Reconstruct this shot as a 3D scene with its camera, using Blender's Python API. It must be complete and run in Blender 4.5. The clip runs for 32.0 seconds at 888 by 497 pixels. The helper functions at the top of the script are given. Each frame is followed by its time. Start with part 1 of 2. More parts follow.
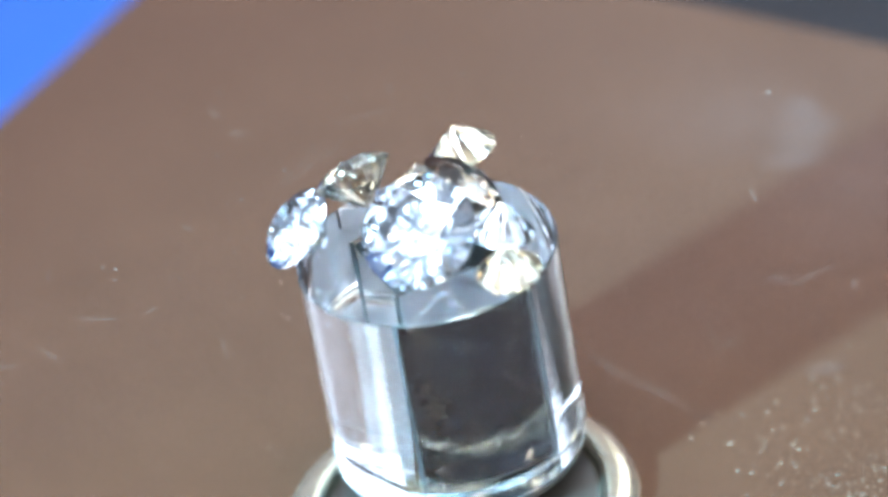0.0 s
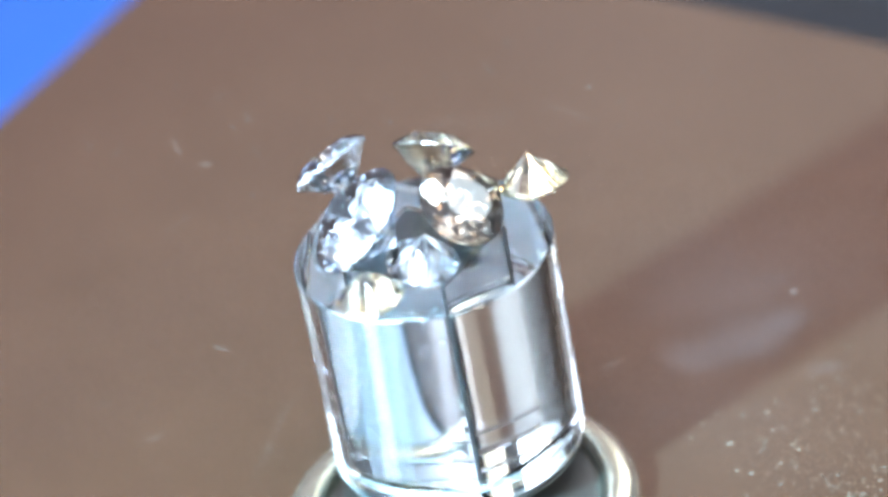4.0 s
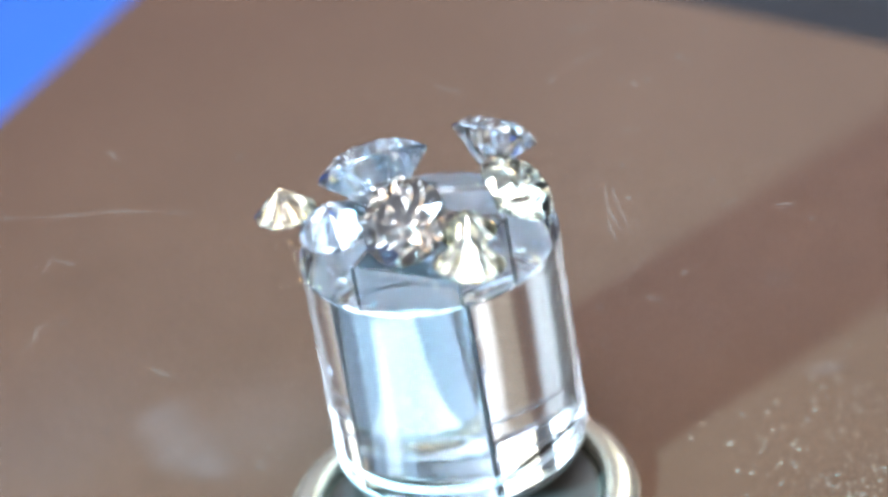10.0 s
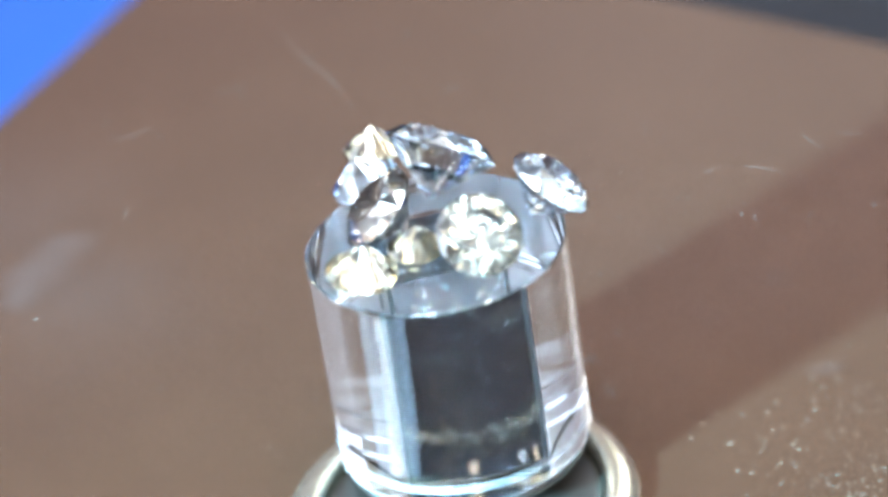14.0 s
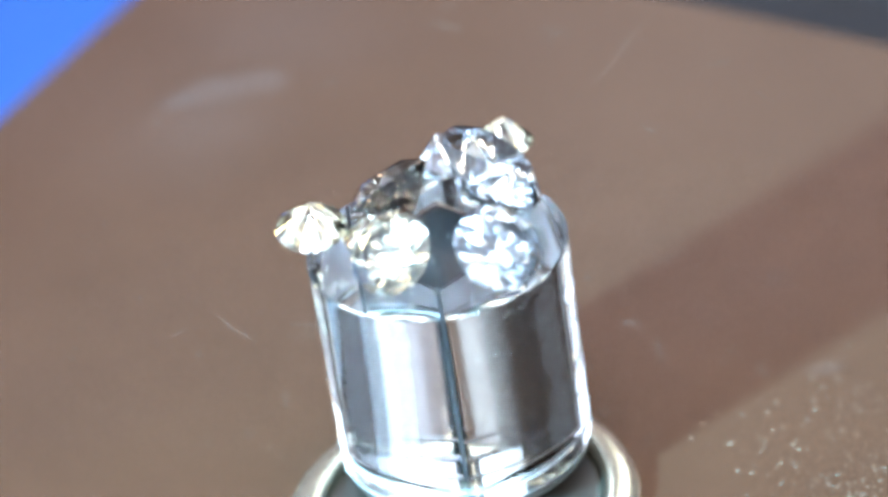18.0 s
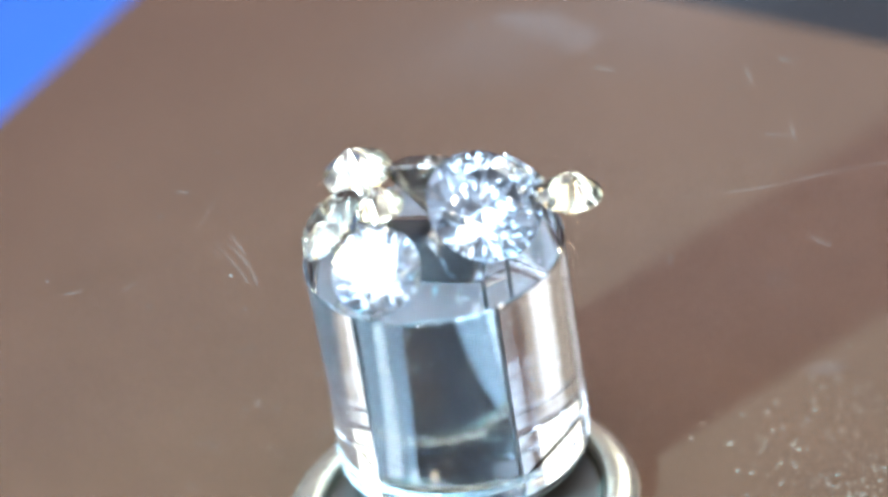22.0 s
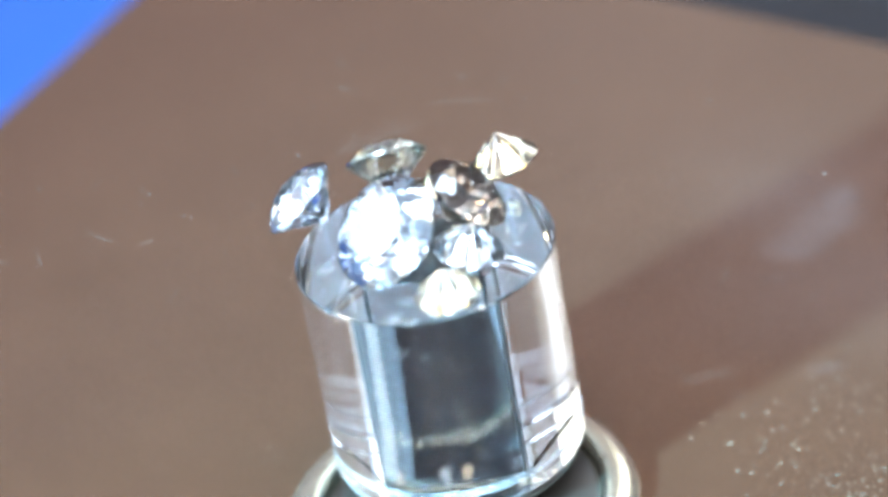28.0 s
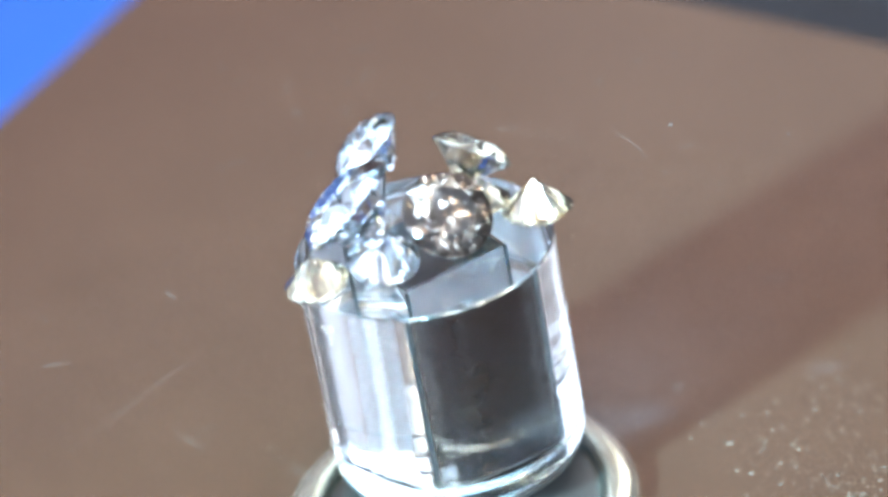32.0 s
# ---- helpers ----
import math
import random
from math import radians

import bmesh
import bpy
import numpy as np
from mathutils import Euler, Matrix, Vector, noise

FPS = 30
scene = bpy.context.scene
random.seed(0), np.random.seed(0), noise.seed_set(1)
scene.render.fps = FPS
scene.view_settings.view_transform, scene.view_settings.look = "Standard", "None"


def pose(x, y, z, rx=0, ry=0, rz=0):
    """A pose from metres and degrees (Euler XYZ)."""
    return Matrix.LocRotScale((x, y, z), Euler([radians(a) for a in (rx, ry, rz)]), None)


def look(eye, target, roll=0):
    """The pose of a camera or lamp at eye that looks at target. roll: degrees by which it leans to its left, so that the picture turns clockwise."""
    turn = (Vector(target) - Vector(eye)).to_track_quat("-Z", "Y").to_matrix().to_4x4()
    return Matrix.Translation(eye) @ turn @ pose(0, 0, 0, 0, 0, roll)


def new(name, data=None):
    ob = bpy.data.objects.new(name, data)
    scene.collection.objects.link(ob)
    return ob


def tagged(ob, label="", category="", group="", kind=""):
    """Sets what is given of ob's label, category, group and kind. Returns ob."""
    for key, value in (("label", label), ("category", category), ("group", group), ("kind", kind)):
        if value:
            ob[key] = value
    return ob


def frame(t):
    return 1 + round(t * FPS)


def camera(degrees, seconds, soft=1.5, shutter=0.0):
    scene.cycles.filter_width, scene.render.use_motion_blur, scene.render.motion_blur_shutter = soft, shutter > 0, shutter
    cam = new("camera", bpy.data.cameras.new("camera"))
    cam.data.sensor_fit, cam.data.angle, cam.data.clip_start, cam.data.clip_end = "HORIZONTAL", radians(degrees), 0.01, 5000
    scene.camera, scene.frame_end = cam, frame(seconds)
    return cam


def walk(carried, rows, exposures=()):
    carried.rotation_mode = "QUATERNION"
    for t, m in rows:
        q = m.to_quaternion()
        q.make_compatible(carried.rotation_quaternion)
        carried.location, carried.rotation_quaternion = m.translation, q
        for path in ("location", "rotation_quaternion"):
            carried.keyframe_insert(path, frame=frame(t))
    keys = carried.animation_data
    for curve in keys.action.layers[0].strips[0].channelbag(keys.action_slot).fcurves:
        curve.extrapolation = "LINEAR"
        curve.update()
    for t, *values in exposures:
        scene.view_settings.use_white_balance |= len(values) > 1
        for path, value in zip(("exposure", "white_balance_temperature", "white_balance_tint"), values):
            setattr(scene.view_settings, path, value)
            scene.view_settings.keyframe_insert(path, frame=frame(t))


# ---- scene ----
import itertools

# One unit of the plan, U, is the radius of the clear stand: a rod 20 mm across.
U = 0.01
SECONDS = 32.0
TURN = -13.762            # degrees a second, clockwise from above

# ---- camera ----
cam = camera(17.24, SECONDS, soft=3.8)
EYE, AIM, ROLL = (0.0, -0.18728, 0.139), (0.001, 0.00387, 0.01562), -9.63
cam.data.dof.use_dof = True
cam.data.dof.focus_distance = 0.222
cam.data.dof.aperture_fstop = 16
walk(cam, [(0.0, look(EYE, AIM, ROLL)), (SECONDS, look(EYE, AIM, ROLL))], exposures=((0.0, 0.33), (SECONDS, 0.33)))

# ---- world and lamps ----
world = bpy.data.worlds.new("world")
scene.world = world
world.use_nodes = True
world.node_tree.nodes["Background"].inputs[0].default_value = (0.75, 0.85, 1.0, 1)
world.node_tree.nodes["Background"].inputs[1].default_value = 0.15


def polar(azimuth, elevation, distance):
    a, e = radians(azimuth), radians(elevation)
    return Vector((math.cos(a) * math.cos(e), math.sin(a) * math.cos(e), math.sin(e))) * distance


def area_lamp(name, eye, target, size, power, colour, shape="SQUARE", size_y=None):
    data = bpy.data.lights.new(name, "AREA")
    data.shape, data.size, data.energy, data.color = shape, size, power, colour
    if size_y:
        data.size_y = size_y
    ob = new(name, data)
    ob.matrix_world = look(eye, target)
    return ob


area_lamp("window_light", polar(-171, 33, 1.0), (0, 0, 0.015), 1.1, 3.4, (0.64, 0.81, 1.0), "RECTANGLE", 0.30)
# unseen light added for the white highlight on the chrome rim's right
area_lamp("east_lamp_light", polar(54, 30, 1.3), (0, 0, 0.0), 0.28, 2.0, (0.90, 0.95, 1.0))
area_lamp("east_window_light", polar(6, 36, 1.3), (0, 0, 0.0), 0.55, 3.6, (0.70, 0.87, 1.0), "RECTANGLE", 0.40)
area_lamp("corner_window_light", polar(50, 40, 1.3), (0, 0, 0.015), 0.70, 2.0, (1.0, 0.95, 0.80), "RECTANGLE", 0.45)
area_lamp("west_window_light", polar(142, 40, 1.4), (0, 0, 0.015), 1.25, 4.2, (0.72, 0.81, 1.0), "RECTANGLE", 0.66)
area_lamp("desk_lamp_light", polar(-151.5, 58, 1.2), (0, 0, 0.022), 0.25, 0.85, (1.0, 0.88, 0.56), "DISK")
# unseen yellow light, added to warm the left of the chrome rim
area_lamp("side_lamp_light", polar(140, 16, 1.2), (0, 0, 0.015), 0.13, 1.0, (1.0, 0.82, 0.36))
low = bpy.data.lights.new("low_spot_light", "SPOT")
low.energy, low.color, low.shadow_soft_size, low.spot_size, low.spot_blend = 820.0, (0.29, 0.70, 0.97), 0.036, radians(15), 1.0
new("low_spot_light", low).matrix_world = look(polar(-146, 19, 0.9), (0.105, 0.055, 0.0))
COOL, WHITE, WARM = (0.48, 0.72, 1.0), (0.80, 0.92, 1.0), (1.0, 0.80, 0.55)
# unseen overhead lights, added to brighten the stones from above
for x, y, tint, power in ((-0.45, -1.12, COOL, 13), (-0.05, -0.33, WHITE, 12), (0.50, -1.26, COOL, 13), (1.05, -1.0, WARM, 7),
                          (-0.3, -0.1, WHITE, 11), (0.3, -0.1, WARM, 8), (0.72, -0.05, COOL, 15),
                          (-0.55, 0.45, COOL, 9), (0.0, 0.5, WHITE, 10), (0.5, 0.45, COOL, 9)):
    # each one is split into four small panels for finer flecks
    for sx, sy in itertools.product((-0.17, 0.17), repeat=2):
        area_lamp("ceiling_panel_light", (x + sx, y + sy, 1.55), (x + sx, y + sy, 0), 0.17, power * 0.60, tint)

# unseen small lights, added to make the stones sparkle
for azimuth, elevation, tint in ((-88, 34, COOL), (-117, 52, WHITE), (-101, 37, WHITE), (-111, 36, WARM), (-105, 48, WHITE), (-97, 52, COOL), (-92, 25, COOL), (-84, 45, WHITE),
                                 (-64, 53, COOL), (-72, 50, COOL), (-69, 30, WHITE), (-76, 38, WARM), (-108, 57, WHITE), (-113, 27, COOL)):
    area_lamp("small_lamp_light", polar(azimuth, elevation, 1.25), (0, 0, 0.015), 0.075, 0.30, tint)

# ---- materials ----


def material(name):
    m = bpy.data.materials.new(name)
    m.use_nodes = True
    return m, m.node_tree.nodes, m.node_tree.links, m.node_tree.nodes["Principled BSDF"]


def surface(name, colour, dark, rough, scale, metal=0.0, bump=0.0, ior=1.5, fine=8.0):
    """A plain surface with wear at two scales."""
    m, nodes, links, shader = material(name)
    co = nodes.new("ShaderNodeTexCoord")
    big, small = nodes.new("ShaderNodeTexNoise"), nodes.new("ShaderNodeTexNoise")
    big.inputs["Scale"].default_value, small.inputs["Scale"].default_value = scale, scale * fine
    big.inputs["Detail"].default_value, small.inputs["Detail"].default_value = 4, 3
    for n in (big, small):
        links.new(co.outputs["Object"], n.inputs["Vector"])
    mixed = nodes.new("ShaderNodeMath")
    mixed.operation = "MULTIPLY_ADD"
    mixed.inputs[1].default_value = 0.35
    links.new(small.outputs["Fac"], mixed.inputs[0])
    part_of = nodes.new("ShaderNodeMath")
    part_of.operation = "MULTIPLY"
    part_of.inputs[1].default_value = 0.65
    links.new(big.outputs["Fac"], part_of.inputs[0])
    links.new(part_of.outputs[0], mixed.inputs[2])
    ramp = nodes.new("ShaderNodeValToRGB")
    ramp.color_ramp.elements[0].position, ramp.color_ramp.elements[1].position = 0.35, 0.65
    ramp.color_ramp.elements[0].color, ramp.color_ramp.elements[1].color = (*dark, 1), (*colour, 1)
    links.new(mixed.outputs[0], ramp.inputs[0])
    links.new(ramp.outputs[0], shader.inputs["Base Color"])
    shader.inputs["Roughness"].default_value, shader.inputs["Metallic"].default_value = rough, metal
    shader.inputs["IOR"].default_value = ior
    if bump:
        b = nodes.new("ShaderNodeBump")
        b.inputs["Strength"].default_value, b.inputs["Distance"].default_value = bump, U * 0.02
        links.new(small.outputs["Fac"], b.inputs["Height"])
        links.new(b.outputs[0], shader.inputs["Normal"])
    return m


def glass(name, colour, ior, rough=0.0):
    m, nodes, links, shader = material(name)
    nodes.remove(shader)
    g = nodes.new("ShaderNodeBsdfGlass")
    g.inputs["Color"].default_value, g.inputs["IOR"].default_value, g.inputs["Roughness"].default_value = (*colour, 1), ior, rough
    links.new(g.outputs[0], nodes["Material Output"].inputs["Surface"])
    return m


def clear_pane(name, tint, gloss):
    """A thin clear sheet: it lets the light straight through and mirrors a little of it."""
    m, nodes, links, shader = material(name)
    nodes.remove(shader)
    t, g, mix = (nodes.new("ShaderNode" + k) for k in ("BsdfTransparent", "BsdfGlossy", "MixShader"))
    t.inputs["Color"].default_value = (*tint, 1)
    g.inputs["Roughness"].default_value = 0.02
    mix.inputs[0].default_value = gloss
    links.new(t.outputs[0], mix.inputs[1])
    links.new(g.outputs[0], mix.inputs[2])
    links.new(mix.outputs[0], nodes["Material Output"].inputs["Surface"])
    return m


def glow(name, colour, strength):
    m, nodes, links, shader = material(name)
    shader.inputs["Base Color"].default_value = (0.06, 0.06, 0.065, 1)
    shader.inputs["Emission Color"].default_value, shader.inputs["Emission Strength"].default_value = (*colour, 1), strength
    return m


def veil(name, colour, cover, scale, soft=False):
    """Thin dirt, scratched haze or a painted bright line that hides what is below it only in part."""
    m, nodes, links, shader = material(name)
    nodes.remove(shader)
    t, d, mix, tex, co, ramp = (nodes.new("ShaderNode" + k) for k in ("BsdfTransparent", "BsdfDiffuse", "MixShader", "TexNoise", "TexCoord", "MapRange"))
    d.inputs["Color"].default_value = (*colour, 1)
    tex.inputs["Scale"].default_value, tex.inputs["Detail"].default_value = scale, 4
    ramp.inputs["From Min"].default_value, ramp.inputs["From Max"].default_value = 0.3, 0.65
    ramp.inputs["To Max"].default_value = cover
    links.new(co.outputs["Object"], tex.inputs["Vector"])
    links.new(tex.outputs["Fac"], ramp.inputs["Value"])
    fac = ramp.outputs[0]
    if soft:
        away, fade, times = nodes.new("ShaderNodeVectorMath"), nodes.new("ShaderNodeMapRange"), nodes.new("ShaderNodeMath")
        away.operation, times.operation = "DISTANCE", "MULTIPLY"
        away.inputs[1].default_value = (0.5, 0.5, 0.0)
        flat = nodes.new("ShaderNodeVectorMath")
        flat.operation = "MULTIPLY"
        flat.inputs[1].default_value = (1, 1, 0)
        links.new(co.outputs["Generated"], flat.inputs[0])
        fade.interpolation_type = "SMOOTHSTEP"
        fade.inputs["From Min"].default_value, fade.inputs["From Max"].default_value = 0.5, 0.08
        links.new(flat.outputs[0], away.inputs[0])
        links.new(away.outputs["Value"], fade.inputs["Value"])
        links.new(fade.outputs[0], times.inputs[0])
        links.new(fac, times.inputs[1])
        fac = times.outputs[0]
    links.new(fac, mix.inputs[0])
    links.new(t.outputs[0], mix.inputs[1])
    links.new(d.outputs[0], mix.inputs[2])
    links.new(mix.outputs[0], nodes["Material Output"].inputs["Surface"])
    return m


BROWN = surface("brown_board", (0.0287, 0.0130, 0.0074), (0.0244, 0.0110, 0.0063), 0.16, 60, ior=2.0)
BLUE = surface("blue_card", (0.0025, 0.0235, 0.1050), (0.0022, 0.0207, 0.0924), 0.7, 40, ior=1.25)
BLACK = surface("black_table", (0.0058, 0.0054, 0.0065), (0.0038, 0.0035, 0.0042), 0.8, 40, ior=1.17)
CHROME = surface("chrome", (0.8000, 0.7400, 0.6000), (0.7440, 0.6882, 0.5580), 0.26, 300, metal=1.0)
HUB = surface("black_hub", (0.0150, 0.0110, 0.0085), (0.0090, 0.0066, 0.0051), 0.42, 200, bump=0.1)
PAD = surface("grey_pad", (0.1900, 0.1580, 0.1550), (0.1615, 0.1343, 0.1318), 0.5, 200)
# glows of the added wedge, mirrored as the stand's streak and pale panels
STREAK_GLOW = glow("streak_glow", (0.76, 0.87, 1.0), 9.0)
PANEL_GLOW = glow("panel_glow", (0.60, 0.75, 1.0), 3.0)
CORE = surface("core_panel", (0.012, 0.012, 0.014), (0.006, 0.006, 0.007), 0.10, 150, ior=1.25)
CORE_TOP = surface("core_top", (0.012, 0.013, 0.016), (0.008, 0.009, 0.011), 0.5, 150)
ACRYLIC = glass("clear_acrylic", (0.98, 0.99, 1.0), 1.49)
PLATE = clear_pane("clear_plate", (0.99, 0.995, 0.995), 0.012)
SCRATCH = veil("scratch", (0.7, 0.60, 0.52), 0.018, 400)
DUST = veil("dust", (0.6, 0.52, 0.46), 0.04, 400)
RIM_GLINT = veil("rim_glint", (0.80, 0.87, 0.95), 0.010, 300)
BRIGHT_BAND = veil("frosted_edge", (0.90, 0.92, 0.95), 0.17, 120)
HAZE = veil("greasy_haze", (0.72, 0.74, 0.80), 0.003, 40, soft=True)
SMUDGE = veil("smudge", (0.75, 0.78, 0.85), 0.008, 60, soft=True)
GOLD = surface("gold_fleck", (0.0620, 0.0430, 0.0270), (0.0279, 0.0193, 0.0121), 0.5, 500, metal=0.2)
WALL = surface("plain_wall", (0.70, 0.69, 0.72), (0.64, 0.63, 0.66), 0.8, 3)
SHEEN_LEFT_LOW = surface("sheen_left_low", (0.0800, 0.0368, 0.0295), (0.0640, 0.0294, 0.0236), 0.7, 3)
SHEEN_LEFT_HIGH = surface("sheen_left_high", (0.0885, 0.0472, 0.0060), (0.0708, 0.0378, 0.0048), 0.7, 3)
SHEEN_RIGHT_LOW = surface("sheen_right_low", (0.1240, 0.0755, 0.0680), (0.1116, 0.0679, 0.0612), 0.8, 3)
SHEEN_RIGHT_HIGH = surface("sheen_right_high", (0.1180, 0.0525, 0.0165), (0.1062, 0.0473, 0.0149), 0.8, 3)
GREY_WALL = surface("grey_wall", (0.12, 0.12, 0.13), (0.10, 0.10, 0.11), 0.8, 3)
DARK_WALL = surface("brown_wall", (0.09, 0.08, 0.075), (0.07, 0.06, 0.055), 0.8, 3)
GEMS = {
    "white": glass("white_diamond", (0.94, 0.975, 1.0), 2.42, 0.03),
    "pale": glass("pale_diamond", (0.955, 0.950, 0.895), 2.42, 0.03),
    "champagne": glass("champagne_diamond", (0.965, 0.935, 0.845), 2.42, 0.03),
    "smoky": glass("smoky_diamond", (0.69, 0.655, 0.62), 2.42, 0.03),
}

# ---- building helpers ----


def mesh_of(name, bm, mat, smooth=False):
    me = bpy.data.meshes.new(name)
    bm.to_mesh(me)
    bm.free()
    me.materials.append(mat)
    for f in me.polygons:
        f.use_smooth = smooth
    return me


def part(name, bm, mat, parent, label="", smooth=False):
    ob = new(name, mesh_of(name, bm, mat, smooth))
    ob.parent = parent
    if label:
        ob["label"] = label
    return ob


def lathe(profile, steps=96, close=False):
    """A body turned about z from (radius, height) pairs; a radius of 0 closes it with a point."""
    bm = bmesh.new()
    rings = []
    for r, z in profile:
        if r < 1e-9:
            rings.append([bm.verts.new((0, 0, z))])
        else:
            rings.append([bm.verts.new((r * math.cos(2 * math.pi * k / steps), r * math.sin(2 * math.pi * k / steps), z)) for k in range(steps)])
    pairs = list(zip(rings, rings[1:])) + ([(rings[-1], rings[0])] if close else [])
    for a, b in pairs:
        for k in range(steps):
            j = (k + 1) % steps
            if len(a) == 1:
                bm.faces.new((a[0], b[j], b[k]))
            elif len(b) == 1:
                bm.faces.new((a[k], a[j], b[0]))
            else:
                bm.faces.new((a[k], a[j], b[j], b[k]))
    bmesh.ops.recalc_face_normals(bm, faces=bm.faces)
    return bm


def box(x0, x1, y0, y1, z0, z1, bevel=0.0):
    bm = bmesh.new()
    bmesh.ops.create_cube(bm, size=1)
    for v in bm.verts:
        v.co = Vector((x0 + (x1 - x0) * (v.co.x + 0.5), y0 + (y1 - y0) * (v.co.y + 0.5), z0 + (z1 - z0) * (v.co.z + 0.5)))
    if bevel:
        bmesh.ops.bevel(bm, geom=bm.edges[:], offset=bevel, segments=2, affect="EDGES", profile=0.6)
    return bm


def slab(corners, z0, z1, bevel):
    bm = bmesh.new()
    low, high = [bm.verts.new((x, y, z0)) for x, y in corners], [bm.verts.new((x, y, z1)) for x, y in corners]
    bm.faces.new(low[::-1]), bm.faces.new(high)
    for k in range(len(corners)):
        j = (k + 1) % len(corners)
        bm.faces.new((low[k], low[j], high[j], high[k]))
    bmesh.ops.recalc_face_normals(bm, faces=bm.faces)
    if bevel:
        bmesh.ops.bevel(bm, geom=bm.edges[:], offset=bevel, segments=3, affect="EDGES", profile=0.6)
    return bm


def empty(name, at=(0, 0, 0)):
    ob = new(name)
    ob.empty_display_size = U
    ob.location = at
    return ob


# ---- setting: table, board, blue card, room ----
floor_z = -0.78
tagged(new("floor", mesh_of("floor", box(-1.6, 1.6, -1.6, 1.6, floor_z - 0.05, floor_z), WALL)), "plain floor of the room", "floor", kind="structure")
tagged(new("ceiling", mesh_of("ceiling", box(-1.6, 1.6, -1.6, 1.6, 1.6, 1.65), WALL)), "plain ceiling of the room", "ceiling", kind="structure")
# unseen north wall in four tints, chosen to colour the board's sheen
RAIL = 1.18            # the north wall changes colour at this height
for name, x0, x1, y0, y1, z0, z1, mat in (
        ("wall_north", -1.6, 0.08, 1.6, 1.65, floor_z, RAIL, SHEEN_LEFT_LOW), ("wall_north_upper", -1.6, 0.08, 1.6, 1.65, RAIL, 1.6, SHEEN_LEFT_HIGH),
        ("wall_north_corner", 0.08, 1.6, 1.6, 1.65, floor_z, RAIL, SHEEN_RIGHT_LOW), ("wall_north_corner_upper", 0.08, 1.6, 1.6, 1.65, RAIL, 1.6, SHEEN_RIGHT_HIGH),
        ("wall_east", 1.6, 1.65, -1.6, 1.6, floor_z, 1.6, DARK_WALL), ("wall_south", -1.6, 1.6, -1.65, -1.6, floor_z, 1.6, GREY_WALL),
        ("wall_west", -1.65, -1.6, -1.6, 1.6, floor_z, 1.6, WALL)):
    tagged(new(name, mesh_of(name, box(x0, x1, y0, y1, z0, z1), mat)), "plain unseen wall of the room", "wall", kind="structure")

BOARD_TOP = -0.30 * U
SPREAD = (EYE[2] - BOARD_TOP) / (EYE[2] + 0.02 * U)


def on_board(x, y):
    """A place on the board from plan units."""
    return Vector((EYE[0] + (x * U - EYE[0]) * SPREAD, EYE[1] + (y * U - EYE[1]) * SPREAD))


corner = on_board(-1.50, 10.46)
left_way, right_way = Vector((-0.535, -0.845)), Vector((0.745, -0.667))
board_edge = [corner, corner + left_way * 0.34, corner + left_way * 0.34 + right_way * 0.30, corner + right_way * 0.30]
board = new("display_board", mesh_of("display_board", slab([tuple(v) for v in reversed(board_edge)], BOARD_TOP - 0.006, BOARD_TOP, 0.0007), BROWN))
tagged(board, "glossy brown lacquered display board lying on a dark table", "board")
table = empty("table", (0, 0, BOARD_TOP - 0.006))
part("tabletop", box(-0.45, 0.45, -0.35, 0.45, -0.03, 0, 0.002), BLACK, table)
for sx in (-0.4, 0.4):
    for sy in (-0.3, 0.4):
        part("leg", box(sx - 0.025, sx + 0.025, sy - 0.025, sy + 0.025, floor_z - BOARD_TOP + 0.006, -0.03, 0.002), BLACK, table)
tagged(table, "dark matt table under the brown board", "table")
out = Vector((-0.845, 0.535))
card_edge = [corner + out * 0.001, corner + left_way * 0.3 + out * 0.001, corner + left_way * 0.3 + out * 0.16, corner + out * 0.16 + Vector((0.0, 0.03))]
card = new("blue_card", mesh_of("blue_card", slab([tuple(v) for v in card_edge], BOARD_TOP - 0.006, BOARD_TOP - 0.003, 0.0005), BLUE))
tagged(card, "bright blue card lying beside the brown board", "card")

# ---- the turning display ----
ECC = Vector((-0.0162, -0.0227, 0)) * U          # the stand sits a little off the axis
LEAN = Vector((-0.0153, -0.0203, 0)) * U
STAND_TOP = 1.868 * U
BASE_Z = 0.05 * U
stand = empty("acrylic_stand", (0, 0, BASE_Z))
h = STAND_TOP - BASE_Z
shell = lathe([(0, 0), (0.97 * U, 0), (1.0 * U, 0.03 * U), (1.0 * U, 0.033 * U), (1.0 * U, 0.160 * U), (1.0 * U, 0.163 * U), (0.994 * U, 0.18 * U), (1.0 * U, 0.197 * U), (1.0 * U, 0.200 * U), (1.0 * U, 0.206 * U), (1.0 * U, h - 0.018 * U), (1.0 * U, h - 0.013 * U), (1.0 * U, h - 0.011 * U), (0.989 * U, h), (0, h)], 192)
hollow = box(-0.447 * U, 0.447 * U, -0.447 * U, 0.447 * U, 0.025 * U, h - 0.02 * U)
made = bpy.data.meshes.new("hollow")
bmesh.ops.reverse_faces(hollow, faces=hollow.faces)
hollow.to_mesh(made)
hollow.free()
shell.from_mesh(made)
bpy.data.meshes.remove(made)
body = part("cylinder", shell, ACRYLIC, stand, "clear acrylic cylinder with a square hollow")
for f in body.data.polygons:
    f.use_smooth = abs(f.normal.z) < 0.3 and math.hypot(f.center.x, f.center.y) > 0.7 * U
core = part("square_core", box(-0.425 * U, 0.425 * U, -0.425 * U, 0.425 * U, 0.03 * U, h - 0.03 * U, 0.01 * U), CORE_TOP, stand, "dark square core")
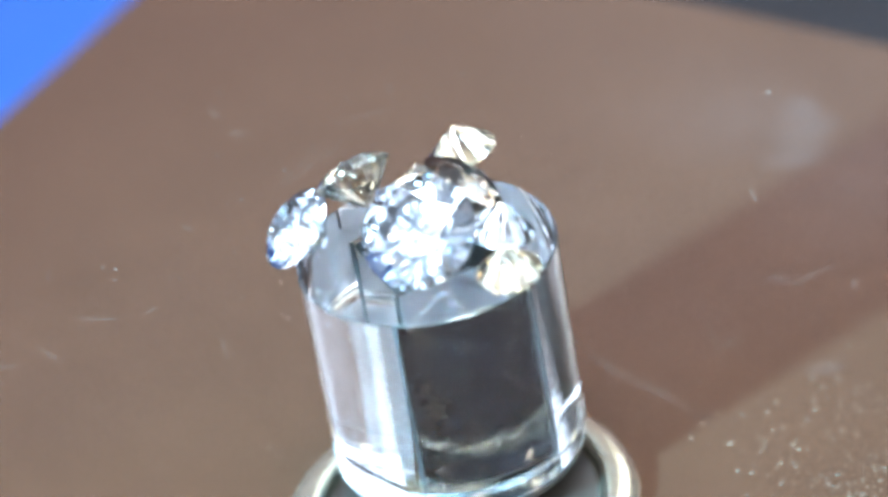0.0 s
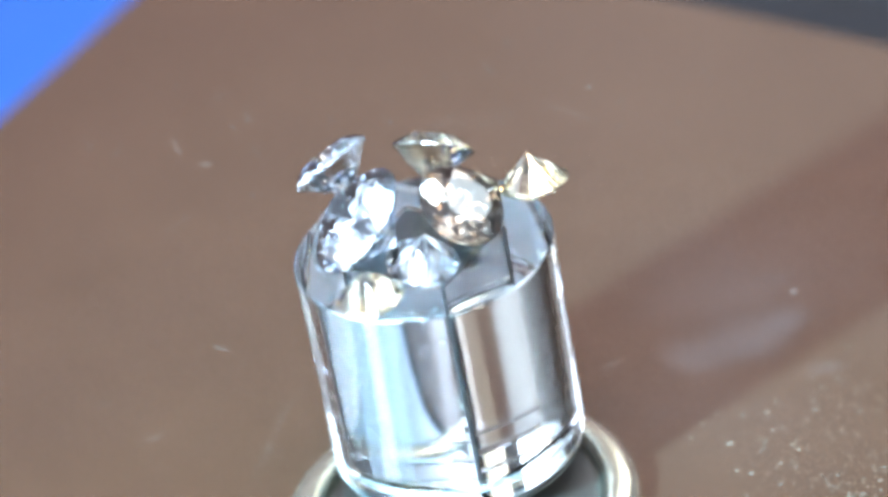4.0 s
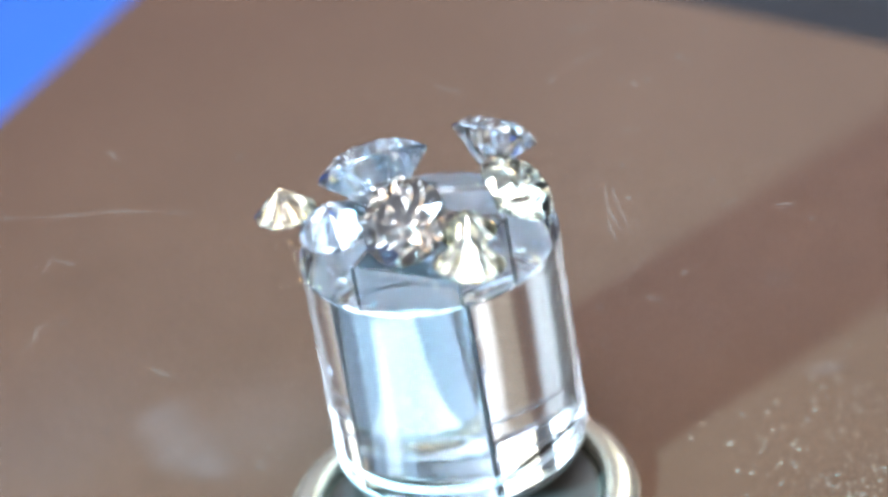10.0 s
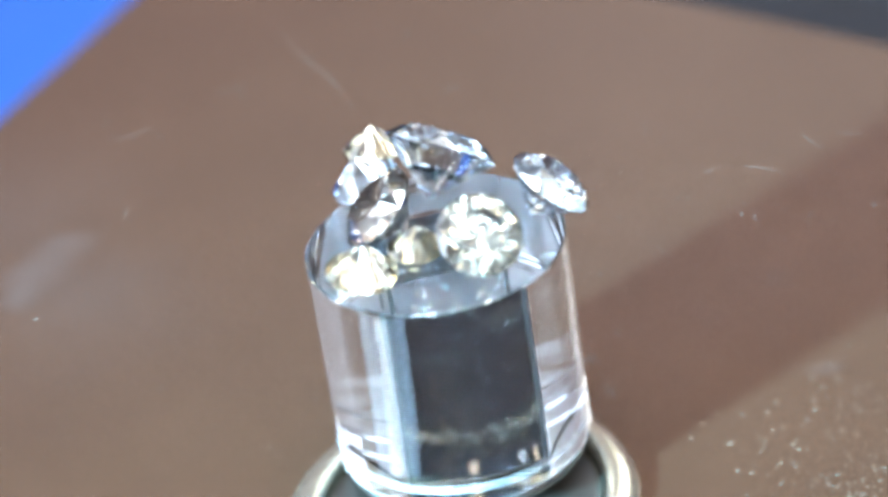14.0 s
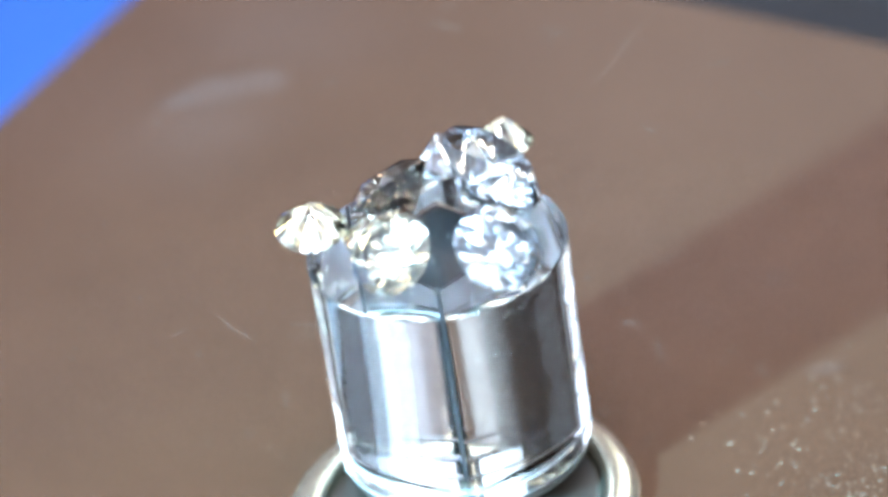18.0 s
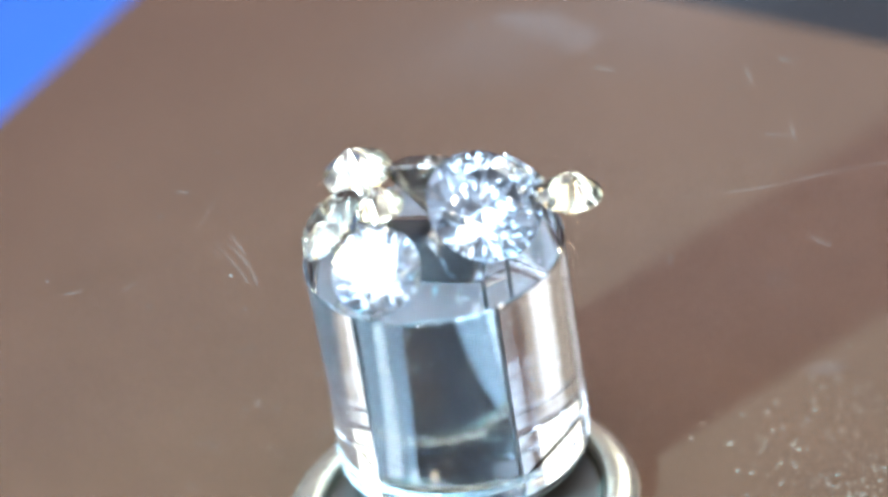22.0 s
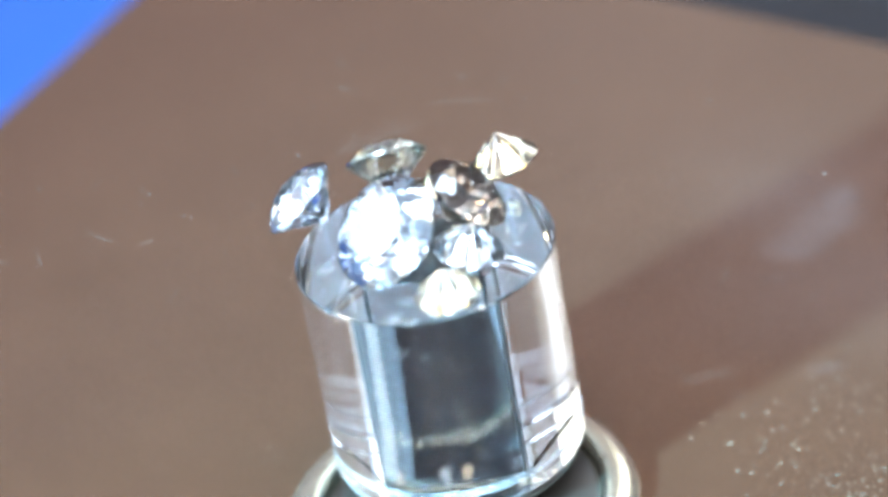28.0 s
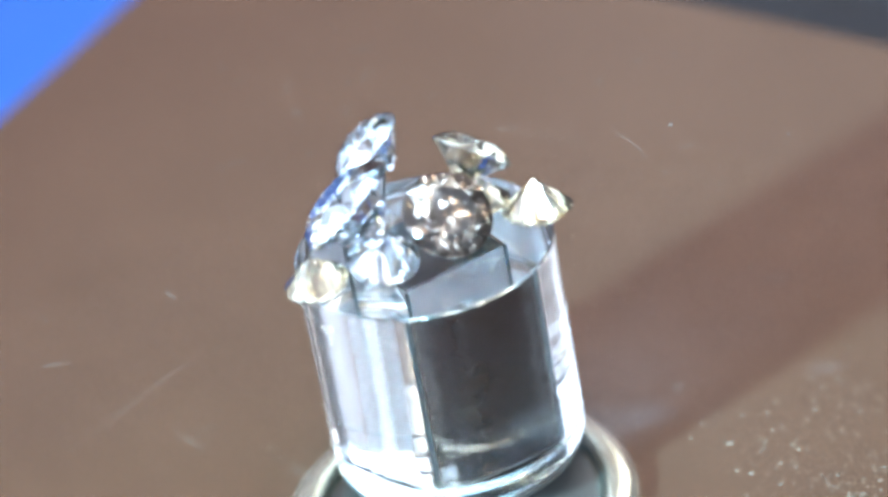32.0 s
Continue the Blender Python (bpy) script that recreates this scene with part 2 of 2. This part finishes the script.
for k in range(4):
    panel = part("panel", box(-0.415 * U, 0.415 * U, -0.440 * U, -0.427 * U, 0.035 * U, h - 0.035 * U, 0.004 * U), CORE, core, "shiny black panel")
    panel.matrix_basis = Matrix.Rotation(k * math.pi / 2, 4, "Z")
# black strips that give the core's corners their dark line
for k in range(4):
    seam = part("corner_seam", box(-0.012 * U, 0.012 * U, -0.012 * U, 0.012 * U, 0.03 * U, h - 0.024 * U, 0.003 * U), CORE_TOP, core, "thin black strip along the core's corner")
    seam.matrix_basis = Matrix.Rotation(radians(45 + 90 * k), 4, "Z") @ Matrix.Translation((0.632 * U, 0, 0))
# pale veil that paints the top edge's bright line onto the rim
part("rim", lathe([(1.003 * U, h - 0.020 * U), (1.003 * U, h - 0.011 * U), (0.991 * U, h + 0.003 * U), (0.972 * U, h + 0.003 * U)], 128), RIM_GLINT, stand, "whitish ring painted for the bright top edge", True)
# two whitish rings paint the bright refracted lines near the cylinder's foot
part("frosted_edge", lathe([(0.968 * U, -0.003 * U), (1.003 * U, 0.028 * U), (1.003 * U, 0.060 * U)], 128), BRIGHT_BAND, stand, "whitish ring painted for the bright lower edge", True)
part("frosted_groove", lathe([(1.003 * U, 0.160 * U), (0.997 * U, 0.18 * U), (1.003 * U, 0.2 * U), (1.003 * U, 0.235 * U)], 128), BRIGHT_BAND, stand, "whitish ring painted for the refracted bright line", True)
part("mount", lathe([(0, -0.030 * U), (0.94 * U, -0.030 * U), (0.94 * U, -0.006 * U), (0, -0.006 * U)]), PAD, stand, "grey mounting pad under the cylinder")
part("foot", lathe([(0, -0.031 * U), (0.97 * U, -0.031 * U), (0.97 * U, -0.075 * U), (0.62 * U, -0.09 * U), (0.60 * U, BOARD_TOP + 0.03 * U - BASE_Z), (0, BOARD_TOP + 0.03 * U - BASE_Z)]), HUB, stand, "black foot with a short spindle", True)
tagged(stand, "clear acrylic cylinder stand with a square core, on the board", "display stand")

turntable = empty("turntable_base", (-0.10 * U, -0.46 * U, BOARD_TOP))
part("pan", lathe([(0, 0.002 * U), (1.12 * U, 0.002 * U), (1.12 * U, 0.02 * U), (1.06 * U, 0.03 * U), (0, 0.03 * U)]), HUB, turntable, "black pan")
part("rim", lathe([(1.08 * U, 0.0), (1.39 * U, 0.0), (1.405 * U, 0.01 * U), (1.395 * U, 0.04 * U), (1.36 * U, 0.08 * U), (1.30 * U, 0.115 * U), (1.23 * U, 0.13 * U), (1.16 * U, 0.12 * U), (1.10 * U, 0.08 * U), (1.08 * U, 0.03 * U)], 96, True), CHROME, turntable, "polished chrome rim", True)
tagged(turntable, "low black turntable base with a chrome rim", "turntable")

# added glowing wedge, unseen itself, that puts the bright streak into the stand's side
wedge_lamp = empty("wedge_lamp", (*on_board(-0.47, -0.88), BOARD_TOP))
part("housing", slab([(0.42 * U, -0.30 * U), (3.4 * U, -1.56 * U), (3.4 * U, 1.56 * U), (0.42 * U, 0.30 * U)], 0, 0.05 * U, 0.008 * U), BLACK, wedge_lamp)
part("diffuser", slab([(0.46 * U, -0.26 * U), (3.36 * U, -1.48 * U), (3.36 * U, 1.48 * U), (0.46 * U, 0.26 * U)], 0.051 * U, 0.058 * U, 0.002 * U), PANEL_GLOW, wedge_lamp, "added soft bluish glow sheet")
part("tube", slab([(0.48 * U, -0.13 * U), (3.34 * U, -0.34 * U), (3.34 * U, 0.34 * U), (0.48 * U, 0.13 * U)], 0.060 * U, 0.075 * U, 0.004 * U), STREAK_GLOW, wedge_lamp, "bright white strip")
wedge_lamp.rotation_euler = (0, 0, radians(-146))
tagged(wedge_lamp, "added glowing wedge that makes the stand's bright streak", "lamp")

PLATE_LOW, PLATE_TOP = 1.885 * U, 2.06 * U
plate = new("turning_plate", mesh_of("turning_plate", lathe([(0, 0), (8.0 * U, 0), (8.05 * U, 0.03 * U), (8.05 * U, 0.12 * U), (8.0 * U, PLATE_TOP - PLATE_LOW), (0, PLATE_TOP - PLATE_LOW)], 128), PLATE))
plate.visible_shadow = False
plate.location = (0, 0, PLATE_LOW)
tagged(plate, "clear scratched round plate turning on the stand", "glass plate")


# ---- gemstones ----
def brilliant(name, radius, mat, label, mains=8, lower=0.25, slope=40.8):
    """A round brilliant: table, crown, girdle and pavilion in flat facets. Its origin is the girdle's centre, its axis z."""
    table_r, slope_c, slope_p, g = 0.57, math.tan(radians(34.5)), math.tan(radians(slope)), 0.022

    def ring(r, z, shift, n=mains):
        return [Vector((r * math.cos(2 * math.pi * (k + shift) / n), r * math.sin(2 * math.pi * (k + shift) / n), z)) * radius for k in range(n)]

    c = math.cos(math.pi / mains)
    tab = ring(table_r, (1 - table_r) * slope_c + g, 0)
    side = ring(0.79, (1 - 0.79 * c) * slope_c + g, 0.5)
    top, low = ring(1.0, g, 0, 4 * mains), ring(1.0, -g, 0, 4 * mains)
    deep = ring(lower, -(1 - lower * c) * slope_p - g, 0.5)
    for v in side + deep:
        v += Vector((random.uniform(-1, 1), random.uniform(-1, 1), random.uniform(-0.4, 0.4))) * radius * 0.04
    culet = ring(0.02, -0.98 * slope_p - g, 0)
    gem = empty(name)

    def body_of(faces):
        bm = bmesh.new()
        seen = {}
        for f in faces:
            vs = []
            for v in f:
                key = tuple(round(q * 1e7) for q in v)
                if key not in seen:
                    seen[key] = bm.verts.new(v)
                if seen[key] not in vs:
                    vs.append(seen[key])
            bm.faces.new(vs)
        return bm

    crown, pav, gird = [], [], []
    for k in range(mains):
        j = (k + 1) % mains
        crown.append((tab[k], side[k], tab[j]))
        crown.append((tab[k], side[k - 1], top[4 * k], side[k]))
        a, b, m = 4 * k, (4 * k + 4) % (4 * mains), 4 * k + 2
        crown.append((side[k], top[a], top[a + 1], top[m]))
        crown.append((side[k], top[m], top[a + 3], top[b]))
        pav.append((culet[k], culet[j], deep[k]))
        pav.append((culet[k], deep[k], low[a], deep[k - 1]))
        pav.append((deep[k], low[m], low[a + 1], low[a]))
        pav.append((deep[k], low[b], low[a + 3], low[m]))
    for k in range(4 * mains):
        j = (k + 1) % (4 * mains)
        gird.append((low[k], low[j], top[j], top[k]))
    crown_ob = part("crown", body_of(crown), mat, gem)
    part("table", body_of([tab]), mat, crown_ob)
    part("girdle", body_of(gird), mat, gem)
    part("pavilion", body_of(pav + [tuple(reversed(culet))]), mat, gem)
    return tagged(gem, label, "gemstone", "gemstones on the plate")


GEM_PLAN = [
    # kind, radius, distance, bearing at the start, bearing of the table, rise of the table (negative: point up), label
    ("white", 0.336, 0.978, 187.2, 193.5, 49.0, "white round brilliant diamond lying tilted near the rim"),
    ("white", 0.444, 0.578, 262.8, 241.5, 49.0, "largest white round brilliant diamond lying tilted on the plate"),
    ("smoky", 0.344, 0.346, 19.2, 15.0, 49.0, "smoky grey round brilliant diamond near the middle"),
    ("pale", 0.322, 0.724, 133.3, 121.5, 49.5, "pale tinted round brilliant diamond lying tilted"),
    ("champagne", 0.272, 0.867, 64.9, -7.0, -79.0, "small champagne diamond lying on its table, point up"),
    ("champagne", 0.243, 1.108, 298.8, 84.0, -83.0, "small champagne diamond lying point up outside the rim"),
    ("white", 0.272, 0.690, 318.7, 198.0, -76.0, "clear white diamond lying on its table, point up"),
    ("champagne", 0.222, 0.440, 88.9, 5.0, -87.0, "small tinted diamond lying point up between larger ones"),
]
gems = []


def gem_rest(gem, dist, bearing, facing, tilt):
    """The pose of a stone on the plate at the start: the axis rises by the tilt towards its facing, the lowest point touches the plate."""
    turn = pose(0, 0, 0, 0, 90 - tilt, facing) @ Matrix.Rotation(radians(17 + bearing), 4, "Z")
    depth = min((turn @ v.co).z for piece in gem.children_recursive for v in piece.data.vertices)
    return Matrix.Translation((dist * U * math.cos(radians(bearing)), dist * U * math.sin(radians(bearing)), PLATE_TOP - depth)) @ turn


for kind, r, dist, bearing, facing, tilt, label in GEM_PLAN:
    gem = brilliant("diamond", r * U, GEMS[kind], label, 8, 0.24)
    gem.matrix_world = gem_rest(gem, dist, bearing, facing, tilt)
    gems.append((gem, gem.matrix_world.copy()))


# ---- scratches and dust on the plate, specks on the board ----
SCRATCHES = [
    # half width, then distance and bearing of the points along the scratch
    (0.010, (1.916, 295.4), (2.554, 295.7), (2.900, 297.5), (3.495, 298.6)),
    (0.012, (2.714, 312.1), (2.882, 309.8)),
    (0.014, (2.963, 314.1), (2.896, 307.5)),
    (0.016, (2.903, 281.6), (3.110, 279.5)),
    (0.020, (2.025, 269.5), (1.978, 273.5)),
    (0.014, (2.455, 193.4), (2.593, 191.8), (2.790, 188.6)),
    (0.014, (2.972, 199.1), (3.063, 194.4)),
    (0.014, (3.236, 197.6), (3.405, 195.8)),
    (0.018, (2.137, 193.7), (2.242, 194.9)),
    (0.012, (1.835, 165.3), (1.970, 162.7)),
    (0.018, (2.908, 177.7), (2.899, 174.1)),
    (0.014, (2.064, 220.3), (1.925, 214.1)),
    (0.012, (1.391, 141.5), (1.372, 130.4), (1.418, 123.7), (1.532, 115.4)),
    (0.014, (2.190, 125.2), (2.347, 128.0)),
    (0.014, (2.631, 125.4), (2.782, 125.2)),
    (0.010, (1.544, 119.2), (1.629, 121.9)),
    (0.012, (1.437, 138.9), (1.467, 128.0), (1.628, 114.2)),
    (0.009, (1.795, 109.3), (1.806, 100.2), (1.796, 89.9)),
    (0.016, (2.055, 92.7), (2.199, 93.0)),
    (0.016, (2.795, 328.2), (3.015, 326.9), (3.072, 330.6), (3.196, 332.0)),
    (0.016, (2.449, 353.5), (2.489, 349.1)),
    (0.012, (1.519, 110.9), (1.388, 122.5)),
    (0.016, (3.374, 329.9), (3.425, 327.9)),
    (0.012, (2.927, 269.7), (3.007, 265.3)),
]
DOTS = [(2.395, 181.1), (2.494, 175.8), (3.356, 178.9), (1.536, 132.5), (1.621, 119.1), (2.916, 120.9), (2.226, 76.8), (2.879, 88.0), (1.977, 149.4),
        (2.388, 177.6), (1.907, 185.2), (1.548, 202.4), (3.177, 350.1), (3.952, 113.7), (1.473, 178.0), (1.861, 84.5), (2.166, 102.4),
        (2.191, 135.5), (1.598, 150.3), (3.012, 20.2), (2.596, 49.8), (2.812, 85.6), (2.486, 176.6), (1.979, 184.5)]
plate_h = PLATE_TOP - PLATE_LOW


def round_at(r, bearing, z=0.0):
    return Vector((r * U * math.cos(radians(bearing)), r * U * math.sin(radians(bearing)), z))


def strip(points, half, z):
    """A thin tapering ridge along a smooth line."""
    fine = []
    for a, b in zip(points, points[1:]):
        for k in range(6):
            fine.append(a.lerp(b, k / 6))
    fine.append(points[-1])
    for _ in range(3):
        fine = [fine[0]] + [(fine[k - 1] + fine[k] * 2 + fine[k + 1]) / 4 for k in range(1, len(fine) - 1)] + [fine[-1]]
    bm = bmesh.new()
    rows = []
    for k, p in enumerate(fine):
        way = (fine[min(k + 1, len(fine) - 1)] - fine[max(k - 1, 0)]).normalized()
        side = Vector((-way.y, way.x, 0)) * half * (0.35 + 0.65 * math.sin(math.pi * (k + 0.5) / len(fine))) * (0.8 + 0.4 * random.random())
        rows.append([bm.verts.new(q) for q in (p - side + Vector((0, 0, z)), p + Vector((0, 0, z + half * 0.5)), p + side + Vector((0, 0, z)))])
    for a, b in zip(rows, rows[1:]):
        for k in range(2):
            bm.faces.new((a[k], a[k + 1], b[k + 1], b[k]))
    return bm


def fleck(bm, at, size, flat=0.4):
    """A small uneven grain added to a bmesh."""
    m = Matrix.Translation(at) @ Matrix.Rotation(random.random() * 6.3, 4, "Z") @ Matrix.Diagonal((size * random.uniform(0.6, 1.4), size * random.uniform(0.5, 1.0), size * flat, 1))
    made = bmesh.ops.create_icosphere(bm, subdivisions=1, radius=1.0, matrix=m)
    for v in made["verts"]:
        v.co += Vector([random.uniform(-0.2, 0.2) * size for _ in range(3)]) * 0.8


for half, *line in SCRATCHES:
    part("scratch", strip([round_at(r, b) for r, b in line], half * U, plate_h + 0.0008 * U), SCRATCH, plate)
for r, b in DOTS:
    bm = bmesh.new()
    fleck(bm, round_at(r, b, plate_h + 0.004 * U), random.uniform(0.010, 0.020) * U)
    part("dust_speck", bm, DUST, plate)
bm = bmesh.new()
for _ in range(70):
    fleck(bm, round_at(random.uniform(1.3, 4.6), random.uniform(0, 360), plate_h + 0.002 * U), random.uniform(0.003, 0.008) * U)
tagged(part("fine_dust", bm, DUST, plate), kind="stuff")
for r, b, sx, sy, turn in ((3.0, 8.5, 0.44, 0.36, 60.0), (2.84, 1.5, 0.38, 0.28, 20.0), (3.1, 14.0, 0.28, 0.22, 100.0)):
    bm = lathe([(0, 0.004 * U), (0.6 * U, 0.003 * U), (1.0 * U, 0.0)], 40)
    bmesh.ops.transform(bm, matrix=Matrix.Diagonal((sx, sy, 1, 1)), verts=bm.verts)
    spot = part("smudge", bm, SMUDGE, plate, "faint greasy smudge")
    spot.matrix_basis = Matrix.Translation(round_at(r, b, plate_h + 0.0005 * U)) @ Matrix.Rotation(radians(turn), 4, "Z")

for r, b, sx, sy, turn in ((3.5, 4.0, 1.9, 2.6, 4.0), (2.6, 25.0, 1.2, 1.3, 25.0)):
    bm = lathe([(0, 0.003 * U), (0.6 * U, 0.002 * U), (1.0 * U, 0.0)], 48)
    bmesh.ops.transform(bm, matrix=Matrix.Diagonal((sx, sy, 1, 1)), verts=bm.verts)
    film = part("haze", bm, HAZE, plate, "wide faint greasy haze")
    film.matrix_basis = Matrix.Translation(round_at(r, b, plate_h + 0.0002 * U)) @ Matrix.Rotation(radians(turn), 4, "Z")

SPECKS = [(2.390, -0.304), (2.273, -0.611), (2.029, -0.969), (2.241, -1.081), (2.364, -0.970), (2.128, -1.027), (2.786, -1.507), (2.880, -1.512), (3.027, -1.497),
          (3.052, -1.383), (2.760, -0.374), (2.532, -0.835), (2.481, -0.184), (2.670, -0.485), (2.039, -0.618), (1.753, -0.461), (1.870, -0.305), (2.759, -1.228),
          (2.821, 0.036), (2.990, 0.184), (-1.551, 0.358), (-1.470, 0.204), (-3.057, 3.924), (1.543, 1.743)]
random.seed(11)
bm = bmesh.new()
for x, y in SPECKS:
    fleck(bm, on_board(x, y).to_3d() + Vector((0, 0, BOARD_TOP)), random.uniform(0.013, 0.025) * U, 0.5)
for _ in range(380):
    x = random.triangular(1.7, 4.6, 3.2)
    y = -1.75 + abs(random.gauss(0, 0.75)) + 0.15 * (x - 3.2)
    fleck(bm, on_board(x, y).to_3d() + Vector((0, 0, BOARD_TOP)), random.uniform(0.006, 0.015) * U, 0.5)
for _ in range(120):
    x, y = random.uniform(-4, 4.5), random.uniform(-1.2, 7)
    fleck(bm, on_board(x, y).to_3d() + Vector((0, 0, BOARD_TOP)), random.uniform(0.004, 0.010) * U, 0.6)
specks = tagged(new("board_specks", mesh_of("board_specks", bm, GOLD)), "scattered golden specks and grit on the board", "specks", kind="stuff")
for x, y, sx, sy in ((2.80, 1.50, 0.18, 0.14), (2.95, 0.15, 0.25, 0.14)):
    bm = lathe([(0, 0.003 * U), (0.6 * U, 0.002 * U), (1.0 * U, 0.0)], 32)
    bmesh.ops.transform(bm, matrix=Matrix.Diagonal((sx, sy, 1, 1)), verts=bm.verts)
    mark = part("pale_mark", bm, SMUDGE, board, "faint pale mark")
    mark.location = on_board(x, y).to_3d() + Vector((0, 0, BOARD_TOP + 0.0005 * U))


# ---- what moves ----
def motions():
    times = [float(k) for k in range(33)]
    turned = lambda t: Matrix.Rotation(radians(TURN * t), 4, "Z")
    lean = Matrix.Rotation(math.hypot(LEAN.x, LEAN.y) / h, 4, Vector((-LEAN.y, LEAN.x, 0)))
    stand_rest = Matrix.Translation((ECC.x, ECC.y, BASE_Z)) @ lean @ pose(0, 0, 0, 0, 0, CORE_TURN)
    walk(stand, [(t, turned(t) @ stand_rest) for t in times])
    walk(plate, [(t, turned(t) @ Matrix.Translation((0, 0, PLATE_LOW))) for t in times])
    for gem, rest in gems[1:]:
        walk(gem, [(t, turned(t) @ rest) for t in times])
    # the stone near the rim rolls over on its side shortly before the end
    roller, rest = gems[0]
    after = gem_rest(roller, 0.96, 193.0, 250.0, 50.9)
    walk(roller, [(t, turned(t) @ rest) for t in times[:30] + [29.5, 29.8]] + [(t, turned(t) @ after) for t in [29.97, 30.2, 30.6, 31.0, 31.5, 32.0]])


CORE_TURN = 18.0
motions()
